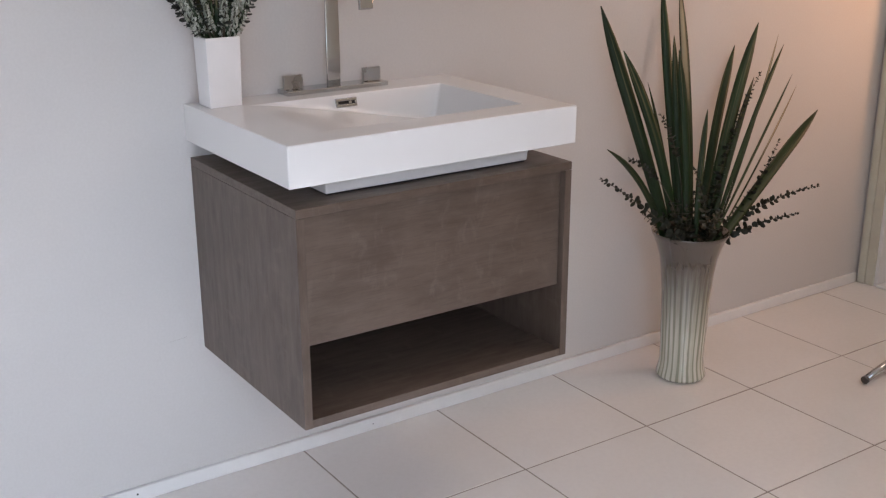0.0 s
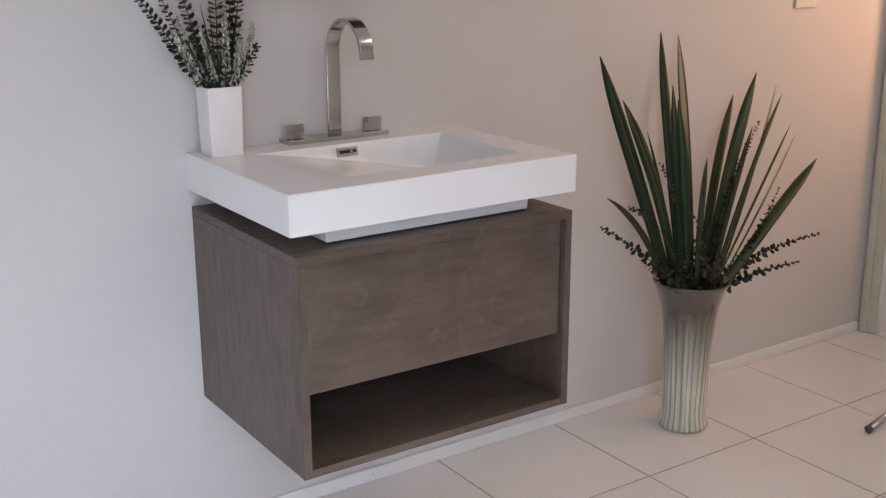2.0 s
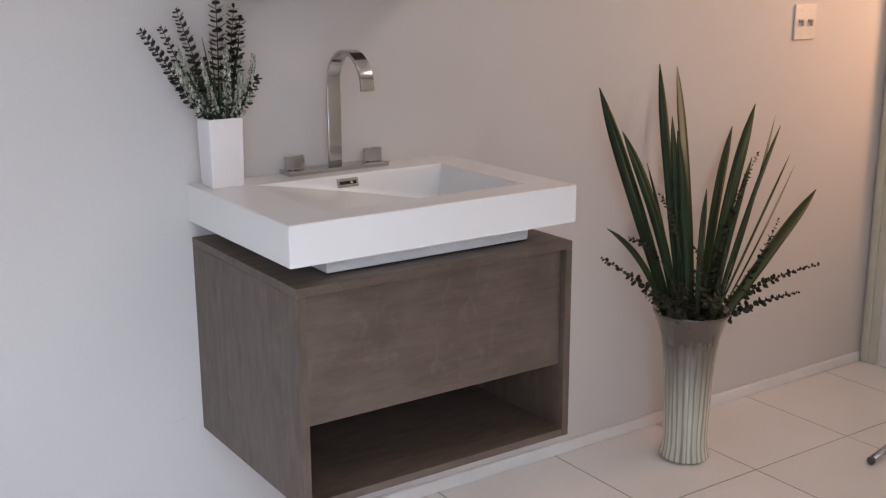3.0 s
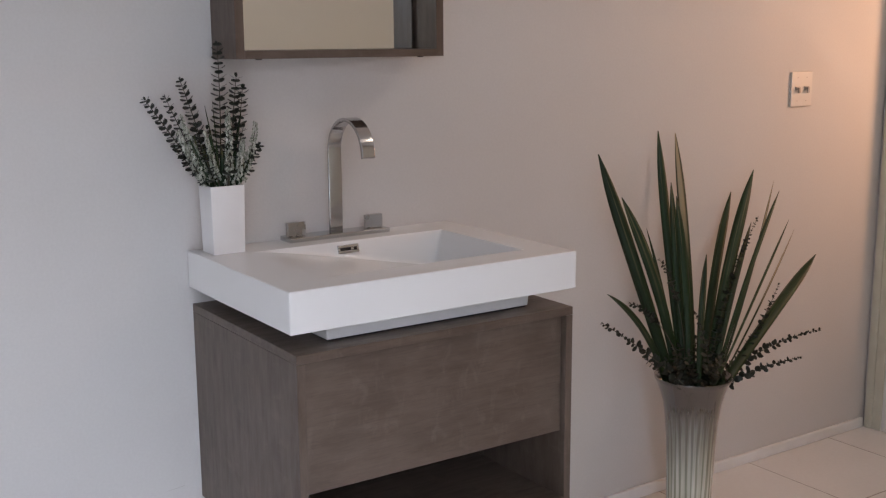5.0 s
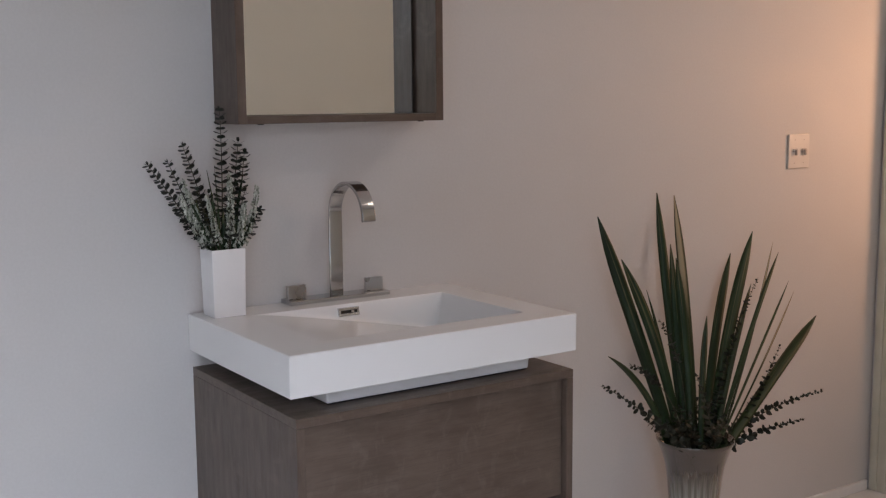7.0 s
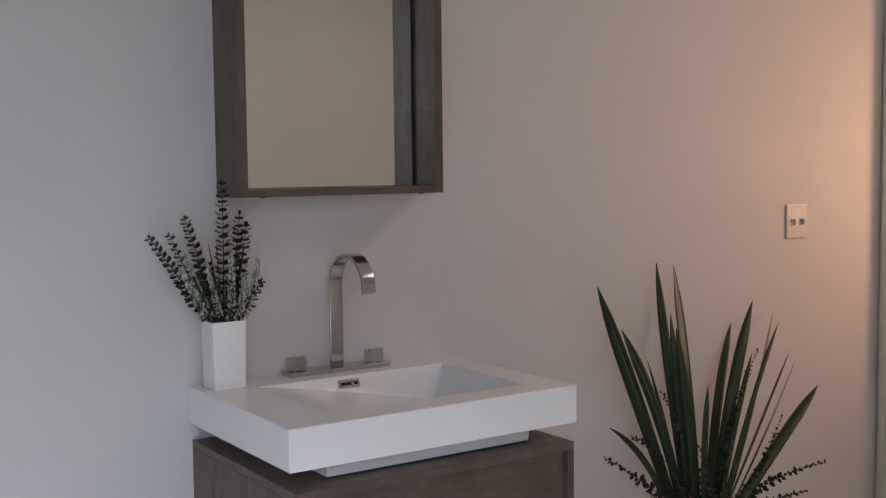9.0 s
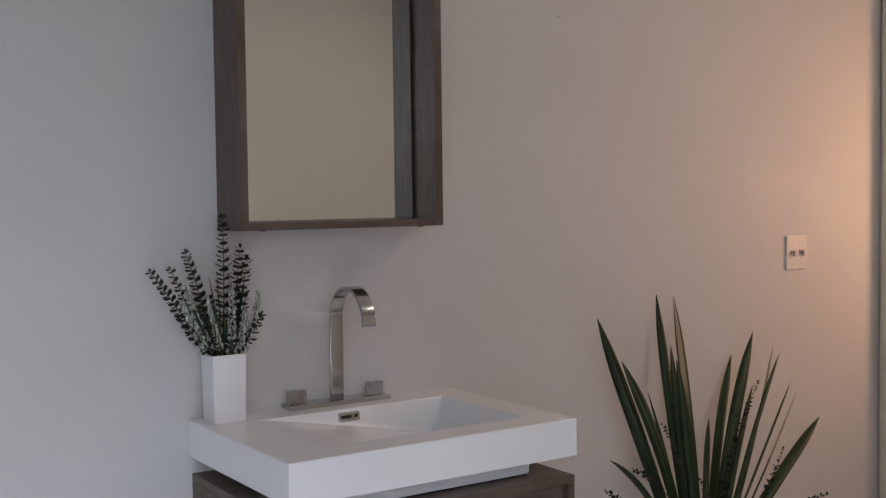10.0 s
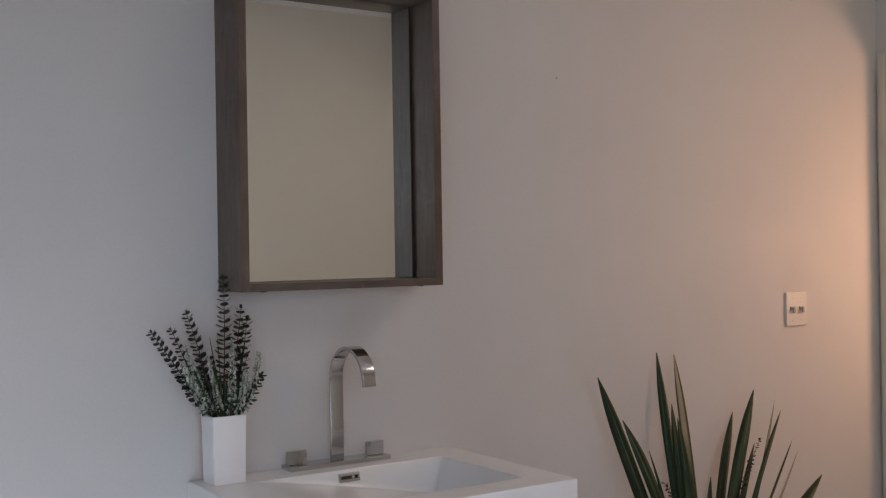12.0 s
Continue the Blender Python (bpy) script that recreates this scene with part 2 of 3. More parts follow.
def tube(bm, points, radius, sides=8, end=None):
    """A round rod along points; end is the radius at its far end."""
    pts = [Vector(q) for q in points]
    end = radius if end is None else end
    rings = []
    for i, q in enumerate(pts):
        way = (pts[min(i + 1, len(pts) - 1)] - pts[max(i - 1, 0)]).normalized()
        a = way.orthogonal().normalized()
        b = way.cross(a)
        r = radius + (end - radius) * i / max(1, len(pts) - 1)
        rings.append([bm.verts.new(q + r * (math.cos(k * math.tau / sides) * a + math.sin(k * math.tau / sides) * b)) for k in range(sides)])
    for r0, r1 in zip(rings, rings[1:]):
        for k in range(sides):
            bm.faces.new((r0[k], r0[(k + 1) % sides], r1[(k + 1) % sides], r1[k]))
    bm.faces.new(rings[0][::-1])
    bm.faces.new(rings[-1])
    return bm


def bowed(base, tip, bend, n):
    """n + 1 points from base to tip, bowed sideways by the vector bend."""
    a, b, c = Vector(base), Vector(tip), Vector(bend)
    return [a.lerp(b, i / n) + c * (4 * (i / n) * (1 - i / n)) for i in range(n + 1)]


# ---- room ----
T = 0.12
structure("wall_north", boxed(ROOM_L - T, ROOM_R + T, 0, T, -0.1, ROOM_H), WALL, "plain light warm-grey painted wall behind the vanity", "wall")
structure("wall_west", boxed(ROOM_L - T, ROOM_L, ROOM_B, 0, -0.1, ROOM_H), WALL, "plain light grey painted side wall", "wall")
bm = bmesh.new()
box(bm, ROOM_L - T, WIN[0], ROOM_B - T, ROOM_B, -0.1, ROOM_H)
box(bm, WIN[1], ROOM_R + T, ROOM_B - T, ROOM_B, -0.1, ROOM_H)
box(bm, WIN[0], WIN[1], ROOM_B - T, ROOM_B, WIN[3], ROOM_H)
box(bm, WIN[0], WIN[1], ROOM_B - T, ROOM_B, -0.1, WIN[2])
structure("wall_south", bm, SOUTH, "plain beige wall seen in the mirror", "wall")
DOOR = (-2.30, -0.070, 2.02)            # doorway in the east wall: y, y, head height
bm = bmesh.new()
box(bm, ROOM_R, ROOM_R + T, ROOM_B, DOOR[0], -0.1, ROOM_H)
box(bm, ROOM_R, ROOM_R + T, DOOR[1], 0, -0.1, ROOM_H)
box(bm, ROOM_R, ROOM_R + T, DOOR[0], DOOR[1], DOOR[2], ROOM_H)
structure("wall_east", bm, WALL, "plain painted wall with a cased doorway", "wall")
HALL = ROOM_R + 1.6
bm = bmesh.new()
box(bm, HALL, HALL + T, ROOM_B - T, T, -0.1, ROOM_H)
box(bm, ROOM_R + T, HALL, 0, T, -0.1, ROOM_H)
box(bm, ROOM_R + T, HALL, ROOM_B - T, ROOM_B, -0.1, ROOM_H)
structure("wall_hall", bm, WALL, "plain painted walls of the hall beyond the doorway", "wall")
structure("ceiling", boxed(ROOM_L - T, HALL + T, ROOM_B - T, T, ROOM_H, ROOM_H + 0.1), CEIL, "plain white ceiling", "ceiling")

# skirting board with filled nail heads
bm = bmesh.new()
box(bm, ROOM_L, ROOM_R - 0.018, -0.013, -0.0005, 0.0005, 0.036, bevel=0.003)
skirting = structure("baseboard", bm, TRIM, "low white painted baseboard with nail marks", "baseboard")

for nx, nz, nr in ((0.455, 0.019, 0.0016), (-0.19, 0.021, 0.0026)):
    part("nail_head", tube(bmesh.new(), [(nx, -0.0125, nz), (nx, -0.0134, nz)], nr, 10), DARK, skirting)

# casing round the doorway: flat board with a raised outer bead
casing = tagged(new("door_1"), "open doorway with a stepped white painted casing", "doorway", "", "structure")
casing.location = (ROOM_R, DOOR[1], 0)
bm = box(bmesh.new(), ROOM_R - 0.010, ROOM_R - 0.0005, DOOR[1] - 0.006, DOOR[1] + 0.026, 0.001, DOOR[2] + 0.07, bevel=0.002)
box(bm, ROOM_R - 0.016, ROOM_R - 0.0005, DOOR[1] + 0.027, -0.0145, 0.001, DOOR[2] + 0.07, bevel=0.004)
part("casing", bm, CASING, casing, "yellowed white painted casing")
part("jamb", boxed(ROOM_R + 0.0005, ROOM_R + T, DOOR[1] - 0.018, DOOR[1] - 0.0005, 0.001, DOOR[2] - 0.02, bevel=0.002), TRIM, casing)
part("threshold", boxed(ROOM_R - 0.01, ROOM_R + T, DOOR[0] + 0.002, DOOR[1] - 0.02, 0.0005, 0.011, bevel=0.004), TRIM, casing)

# glazed door behind the camera, where the daylight enters
glazed = tagged(new("window_1"), "white framed glazed door letting daylight in", "window", "", "structure")
glazed.location = (WIN[0], ROOM_B, 0)
bm = bmesh.new()
F = 0.05
box(bm, WIN[0], WIN[0] + F, ROOM_B - 0.1, ROOM_B - 0.04, WIN[2], WIN[3])
box(bm, WIN[1] - F, WIN[1], ROOM_B - 0.1, ROOM_B - 0.04, WIN[2], WIN[3])
box(bm, WIN[0] + F, WIN[1] - F, ROOM_B - 0.1, ROOM_B - 0.04, WIN[3] - F, WIN[3])
box(bm, WIN[0] + F, WIN[1] - F, ROOM_B - 0.1, ROOM_B - 0.04, WIN[2], WIN[2] + F)
part("window_frame", bm, TRIM, glazed)
clear = Nodes("window_glass", 0.0, 0, (1, 1, 1))
clear.set(clear.bsdf, "Transmission Weight", 1.0)
pane = part("pane", boxed(WIN[0] + F - 0.004, WIN[1] - F + 0.004, ROOM_B - 0.074, ROOM_B - 0.068, WIN[2] + F - 0.004, WIN[3] - F + 0.004), clear.mat, glazed)
pane.visible_shadow = False

# ---- vanity cabinet ----
CX0, CX1, CY, CZ0, CZ1, B = 0.007, 0.684, -0.518, 0.348, 0.808, 0.018
cab = thing("vanity_cabinet", (CX0, 0, CZ0), "wall-hung grey-brown oak laminate vanity cabinet with open shelf", "cabinet")
part("top_panel", boxed(CX0, CX1, CY, -0.001, CZ1 - B, CZ1, bevel=0.0012), OAK_X, cab)
part("side_panel", boxed(CX0, CX0 + B, CY, -0.001, CZ0, CZ1 - B - 0.0006, bevel=0.0012), OAK_Z, cab)
part("side_panel", boxed(CX1 - B, CX1, CY, -0.001, CZ0, CZ1 - B - 0.0006, bevel=0.0012), OAK_Z, cab)
part("bottom_panel", boxed(CX0 + B + 0.0004, CX1 - B - 0.0004, CY + 0.001, -0.001, CZ0, CZ0 + B, bevel=0.0012), OAK_X, cab)
part("back_panel", boxed(CX0 + B + 0.0004, CX1 - B - 0.0004, -0.020, -0.004, CZ0 + B + 0.0004, CZ1 - B - 0.001), OAK_X, cab)
part("shelf_panel", boxed(CX0 + B + 0.0004, CX1 - B - 0.0004, CY + 0.034, -0.0205, 0.528, 0.544), OAK_X, cab)
part("drawer_front", boxed(CX0 + B + 0.003, CX1 - B - 0.003, CY + 0.014, CY + 0.032, 0.521, CZ1 - B - 0.004, bevel=0.0012), OAK_X, cab, "plain handleless drawer front with horizontal grain")

# ---- basin ----
SX, SY, SZ0, SZ1 = 0.70, -0.51, 0.846, 0.930
sink = thing("vanity_sink", (0, 0, CZ1), "glossy white acrylic vanity sink with wide rectangular bowl", "sink")
bm = bmesh.new()


def ring(x0, x1, y0, y1, z, dz=0.0):
    return [bm.verts.new(q) for q in ((x0, y0, z), (x1, y0, z + dz), (x1, y1, z + dz), (x0, y1, z))]


rings = [ring(0, SX, SY, -0.001, SZ0), ring(0, SX, SY, -0.001, SZ1), ring(0.104, 0.614, -0.432, -0.105, SZ1)]
for a, b in zip(rings, rings[1:]):
    for i in range(4):
        bm.faces.new((a[i], a[(i + 1) % 4], b[(i + 1) % 4], b[i]))
bm.faces.new(rings[0])
outer = [e for e in bm.edges if all(v in rings[0] + rings[1] for v in e.verts)]
bmesh.ops.bevel(bm, geom=outer, offset=0.003, segments=3, profile=0.5, affect="EDGES")


def ease(u):
    u = min(max(u, 0), 1)
    return u * u * (3 - 2 * u)


def soft_min(a, b, k):
    """The lesser of two depths, with a rounded change of radius k."""
    h = max(k - abs(a - b), 0) / max(k, 1e-6)
    return max(0, min(a, b) - h * h * k / 4)


# the bowl: a soft ramp from one end, steep walls on the other three
NX, NY = 72, 60
grid = []
for i in range(NX + 1):
    column = []
    for j in range(NY + 1):
        u, v = i / NX, j / NY
        u = 0.5 - 0.5 * math.cos(math.pi * u)
        v = 0.5 - 0.5 * math.cos(math.pi * v)
        x, y = 0.104 + 0.510 * u, -0.432 + 0.327 * v
        slope = min(1, (x - 0.104) / 0.47)
        deep = 0.081 * 1.12 * slope * slope / (slope + 0.12)
        for away, steep in ((0.614 - x, 2.6), (y + 0.432, 4.5), (-0.105 - y, 4.5)):
            deep = soft_min(deep, steep * (math.hypot(away, 0.004) - 0.004), min(0.024, 0.9 * deep))
        column.append(bm.verts.new((x, y, SZ1 - 0.0001 - deep)))
    grid.append(column)
for a, b in zip(grid, grid[1:]):
    for j in range(NY):
        bm.faces.new((a[j], b[j], b[j + 1], a[j + 1]))
body = part("basin", bm, SINK, sink, smooth=True)
body.modifiers.new("normals", "WEIGHTED_NORMAL").keep_sharp = True
# black inset strip: draws the shadow line between underside and cabinet top
part("gasket", boxed(0.106, 0.598, -0.458, -0.024, CZ1, CZ1 + 0.0032), DARK, sink)
bm = boxed(0.102, 0.602, -0.462, -0.02, CZ1 + 0.003, SZ0 - 0.0004)
for v in bm.verts:
    if v.co.z > 0.83:
        v.co.x += -0.002 if v.co.x < 0.3 else 0.002
        v.co.y += -0.003 if v.co.y < -0.3 else 0
bmesh.ops.bevel(bm, geom=list(bm.edges), offset=0.003, segments=2, profile=0.5, affect="EDGES")
part("underside", bm, SINK, sink, "white tapered underside of the bowl")

# overflow slot in the back wall of the bowl
bm = bmesh.new()
OX, OZ = 0.3465, 0.9130
WALL_Y, LEAN = -0.1126, 0.24


def leaning(m):
    for v in m.verts:
        v.co.y += (v.co.z - OZ) * LEAN
    return m


def on_wall(x0, x1, out, z0, z1, bevel, m=None):
    return box(m or bmesh.new(), OX + x0, OX + x1, WALL_Y - out, WALL_Y + 0.004, OZ + z0, OZ + z1, bevel=bevel)


on_wall(-0.027, 0.027, 0.0042, 0.0034, 0.0095, 0.001, bm)
on_wall(-0.027, 0.027, 0.0042, -0.0095, -0.0034, 0.001, bm)
on_wall(-0.027, -0.0215, 0.0040, -0.0033, 0.0033, 0.0008, bm)
on_wall(0.0215, 0.027, 0.0040, -0.0033, 0.0033, 0.0008, bm)
cover = part("overflow", leaning(bm), CHROME, sink, "chrome rectangular overflow ring")
# near-black fill, the shade inside the opening put in as colour
part("slot", leaning(on_wall(-0.0213, 0.0213, 0.0012, -0.0033, 0.0033, 0)), DARK, cover)
part("tab", leaning(on_wall(0.006, 0.014, 0.0034, -0.0028, 0.0028, 0.0006)), CHROME, cover)

# ---- faucet ----
FX, FY = 0.358, -0.036
tap = thing("faucet", (FX, FY, SZ1), "polished chrome ribbon gooseneck faucet with two square handles", "faucet")
part("base_plate", boxed(0.224, 0.490, -0.065, -0.010, SZ1, SZ1 + 0.0115, bevel=0.002), CHROME, tap)
R, ZC = 0.079, 1.132
way = [(FY, SZ1 + 0.0117), (FY, 0.98), (FY, 1.03), (FY, 1.08)]
for i in range(25):
    a = math.pi * i / 24
    way.append((FY - R + R * math.cos(a), ZC + R * math.sin(a)))
way.append((FY - 2 * R - 0.001, ZC - 0.003))
bm = bmesh.new()
loops = []
HALF, THICK = 0.0163, 0.0042
for i, (y, z) in enumerate(way):
    y0, z0 = way[max(i - 1, 0)]
    y1, z1 = way[min(i + 1, len(way) - 1)]
    d = Vector((0, y1 - y0, z1 - z0)).normalized()
    n = Vector((0, d.z, -d.y))
    c = Vector((FX, y, z))
    loops.append([bm.verts.new(c + Vector((sx * HALF, 0, 0)) + sn * THICK * n) for sx, sn in ((-1, -1), (1, -1), (1, 1), (-1, 1))])
for a, b in zip(loops, loops[1:]):
    for k in range(4):
        bm.faces.new((a[k], a[(k + 1) % 4], b[(k + 1) % 4], b[k]))
bm.faces.new(loops[0])
bm.faces.new(loops[-1])
long_edges = [e for e in bm.edges if abs(e.verts[0].co.x - e.verts[1].co.x) < 1e-5 and any(e.verts[0] in a and e.verts[1] in b for a, b in zip(loops, loops[1:]))]
bmesh.ops.bevel(bm, geom=long_edges, offset=0.0012, segments=2, profile=0.5, affect="EDGES")
spout = part("spout", bm, CHROME, tap, "flat chrome ribbon spout", smooth=True)
spout.modifiers.new("normals", "WEIGHTED_NORMAL")
for hx in (0.252, 0.460):
    knob = part("handle", boxed(hx - 0.0235, hx + 0.0235, FY - 0.005, FY + 0.005, SZ1 + 0.0125, SZ1 + 0.0435, bevel=0.001), BRUSHED, tap, "square satin chrome handle")
    bm = bmesh.new()
    tube(bm, [(hx - 0.014, FY, SZ1 + 0.0112), (hx - 0.014, FY, SZ1 + 0.0127)], 0.0045, 16)
    part("stem", bm, DARK, knob)

# ---- mirror box on the wall ----
MX0, MX1, MY, MZ0, MZ1, MB = 0.080, 0.606, -0.130, 1.350, 2.061, 0.020
mir = thing("mirror_cabinet", (MX0, 0, MZ0), "wall mirror in a deep grey-brown oak box frame", "mirror")
part("side_panel", boxed(MX0, MX0 + MB, MY, -0.001, MZ0, MZ1, bevel=0.001), OAK_Z, mir)
part("side_panel", boxed(MX1 - MB, MX1, MY, -0.001, MZ0, MZ1, bevel=0.001), OAK_Z, mir)
part("bottom_panel", boxed(MX0 + MB + 0.0004, MX1 - MB - 0.0004, MY, -0.001, MZ0, MZ0 + 0.017, bevel=0.001), OAK_X, mir)
part("top_panel", boxed(MX0 + MB + 0.0004, MX1 - MB - 0.0004, MY, -0.001, MZ1 - 0.018, MZ1, bevel=0.001), OAK_X, mir)
part("backing", boxed(MX0 + MB + 0.0004, MX1 - MB - 0.0004, -0.024, -0.006, MZ0 + 0.0174, MZ1 - 0.0184), DARK, mir)
part("mirror_glass", boxed(MX0 + MB + 0.002, MX1 - MB - 0.0075, -0.034, -0.0245, MZ0 + 0.0176, MZ1 - 0.021), MIRROR, mir, "silvered mirror glass")
for sx in (0.145, 0.560):
    bm = tube(bmesh.new(), [(sx, -0.10, MZ0 - 0.0025), (sx, -0.10, MZ0 + 0.0002)], 0.007, 14)
    part("bumper", bm, DARK, mir)

# ---- light switch ----
PX0, PX1, PZ0, PZ1 = 2.020, 2.121, 1.168, 1.278
sw = thing("light_switch", (PX0, 0, PZ0), "square white wall plate with two toggle switches", "switch")
part("plate", boxed(PX0, PX1, -0.0075, -0.0005, PZ0, PZ1, bevel=0.003, segments=3), PLATE, sw)
for tx in (PX0 + 0.0285, PX1 - 0.0285):
    lever = part("toggle", boxed(tx - 0.011, tx + 0.011, -0.0115, -0.0077, 1.221, 1.232, bevel=0.0015), TOGGLE, sw)
    part("lever", boxed(tx - 0.004, tx + 0.004, -0.019, -0.0117, 1.211, 1.229, bevel=0.0015), TOGGLE, lever)
    for sz in (PZ0 + 0.018, PZ1 - 0.018):
        part("screw", tube(bmesh.new(), [(tx, -0.0076, sz), (tx, -0.0082, sz)], 0.0018, 10), TOGGLE, sw)

# old nail and a scuff where the paint is scratched
tagged(linked("paint_scratch", tube(bmesh.new(), bowed((-0.034, -0.0001, 0.3825), (-0.078, -0.0001, 0.3785), (0, 0, -0.001), 6), 0.0005, 6, 0.0002), TOGGLE), "short thin dark scratch in the wall paint", "scratch")
tagged(linked("nail", tube(bmesh.new(), [(1.078, -0.0003, 1.905), (1.078, -0.004, 1.9045)], 0.0013, 8), DARK), "small dark nail in the painted wall", "nail")


# ---- plants ----
def blade(name, base, tip, width, bend, parent, material=BLADE, fold=0.25, twist=0.0):
    """A long sword-shaped leaf, folded along its midrib."""
    n = 16
    pts = bowed(base, Vector(base).lerp(Vector(tip), 1.014), bend, n)
    bm = bmesh.new()
    rows = []
    uv = bm.loops.layers.uv.new("leaf")
    side0 = Vector((0.83, -0.56, 0))
    for i, q in enumerate(pts):
        u = i / n
        d = (pts[min(i + 1, n)] - pts[max(i - 1, 0)]).normalized()
        s = (side0 - d * side0.dot(d)).normalized()
        f = d.cross(s)
        s = (Matrix.Rotation(twist * u, 3, d) @ s)
        w = width * 0.40 * (0.68 + 0.32 * math.sin(math.pi * 0.5 * min(1, u / 0.55))) * (1 if u < 0.62 else max(0.06, 1 - ((u - 0.62) / 0.38) ** 3.2))
        rows.append([bm.verts.new(q - s * w + f * w * fold), bm.verts.new(q - s * w * 0.5 + f * w * fold * 0.35), bm.verts.new(q), bm.verts.new(q + s * w * 0.5 + f * w * fold * 0.35), bm.verts.new(q + s * w + f * w * fold)])
    for i, (a, b) in enumerate(zip(rows, rows[1:])):
        for k in range(4):
            face = bm.faces.new((a[k], a[k + 1], b[k + 1], b[k]))
            for loop, (p, q) in zip(face.loops, ((k, i), (k + 1, i), (k + 1, i + 1), (k, i + 1))):
                loop[uv].uv = (p / 4, q / n)
    ob = part(name, bm, material, parent, smooth=True)
    ob.modifiers.new("thickness", "SOLIDIFY").thickness = 0.0012
    return ob


def disc(bm, at, out, up, length, width, cup=0.2):
    """One rounded leaf that starts at a point and grows outwards."""
    s = out.cross(up).normalized()
    n = s.cross(out).normalized()
    ring_ = []
    for k in range(8):
        a = math.tau * k / 8
        ring_.append(bm.verts.new(at + out * length * (0.52 - 0.5 * math.cos(a)) + s * width * 0.5 * math.sin(a) + n * cup * length * (0.5 + 0.5 * math.cos(a * 2)) * 0.35))
    c = bm.verts.new(at + out * length * 0.5 - n * cup * length * 0.15)
    for k in range(8):
        bm.faces.new((ring_[k], ring_[(k + 1) % 8], c))


def sprig(base, tip, bend, pairs, size, parent, seed, start=0.2, round_=0.85, material=EUCA, wild=1.0):
    """A eucalyptus twig: a thin stem with pairs of rounded leaves that shrink to the tip."""
    rng = random.Random(seed)
    pts = bowed(base, Vector(base).lerp(Vector(tip), 0.94 + 0.06 * wild), bend, 24)
    stem = part("sprig", tube(bmesh.new(), pts, 0.0018, 6, 0.0006), STEM, parent, smooth=True)
    bm = bmesh.new()
    for i in range(pairs):
        u = start + (1 - start) * (i + rng.uniform(-0.42, 0.42) * wild) / (pairs - 0.6)
        u = min(max(u, 0.02), 0.995) ** (1 - 0.2 * (1 - wild))
        k = min(int(u * 24), 23)
        q = pts[k].lerp(pts[k + 1], u * 24 - k)
        d = (pts[k + 1] - pts[k]).normalized()
        a = d.orthogonal().normalized()
        a = Matrix.Rotation(i * 1.57 + rng.uniform(-0.8, 0.8) * wild, 3, d) @ a
        s = size * (1.12 - (0.40 + 0.38 * wild) * u) * (1 + rng.uniform(-0.32, 0.22) * wild)
        for sign in (1, -1):
            out = (a * sign + d * (0.48 - 0.28 * wild + rng.uniform(-0.25, 0.6) * wild)).normalized()
            disc(bm, q, out, d, s, s * round_ * rng.uniform(0.85, 1.1), rng.uniform(0.1, 0.5))
    for k in range(3):
        out = (pts[-1] - pts[-2]).normalized() + Vector([rng.uniform(-0.5, 0.5) for _ in range(3)])
        disc(bm, pts[-1], out.normalized(), Vector((0.3, 0.2, 1)), size * 0.4, size * 0.25)
    part("foliage", bm, material, stem, smooth=True)
    return stem


def spike(base, tip, bend, parent, seed, length=0.5, fat=0.006):
    """A pale flower spike: a green stem with many tiny buds on its upper part."""
    rng = random.Random(seed)
    pts = bowed(base, tip, bend, 20)
    stem = part("flower_spike", tube(bmesh.new(), pts, 0.0016, 6, 0.0008), STEM, parent, smooth=True)
    bm = bmesh.new()
    for i in range(int(300 * length)):
        u = 1 - length * rng.random() ** 0.9
        k = min(int(u * 20), 19)
        q = pts[k].lerp(pts[k + 1], u * 20 - k)
        r = fat * (1.15 - 0.7 * (u - 1 + length) / length)
        q = q + Vector([rng.uniform(-1, 1) for _ in range(3)]).normalized() * r
        s = rng.uniform(0.0014, 0.0034)
        vs = [bm.verts.new(q + s * Vector(o)) for o in ((1, 0, 0), (0, 1, 0), (-1, 0, 0), (0, -1, 0), (0, 0, 1.7), (0, 0, -1.2))]
        for a in range(4):
            bm.faces.new((vs[a], vs[(a + 1) % 4], vs[4]))
            bm.faces.new((vs[(a + 1) % 4], vs[a], vs[5]))
    part("bloom", bm, BLOOM, stem)
    return stem


def turned(profile, at, sides=64, wobble=0.0, base=True):
    """A hollow pot turned from (radius, height) pairs, outside upwards then inside down."""
    bm = bmesh.new()
    rows = []
    for r, z in profile:
        rows.append([bm.verts.new((at[0] + r * math.cos(math.tau * k / sides) * (1 + wobble * math.cos(k * math.tau * 22 / sides)), at[1] + r * math.sin(math.tau * k / sides) * (1 + wobble * math.cos(k * math.tau * 22 / sides)), at[2] + z)) for k in range(sides)])
    for a, b in zip(rows, rows[1:]):
        for k in range(sides):
            bm.faces.new((a[k], a[(k + 1) % sides], b[(k + 1) % sides], b[k]))
    bm.faces.new((rows[0] if base else rows[-1])[::-1])
    return bm


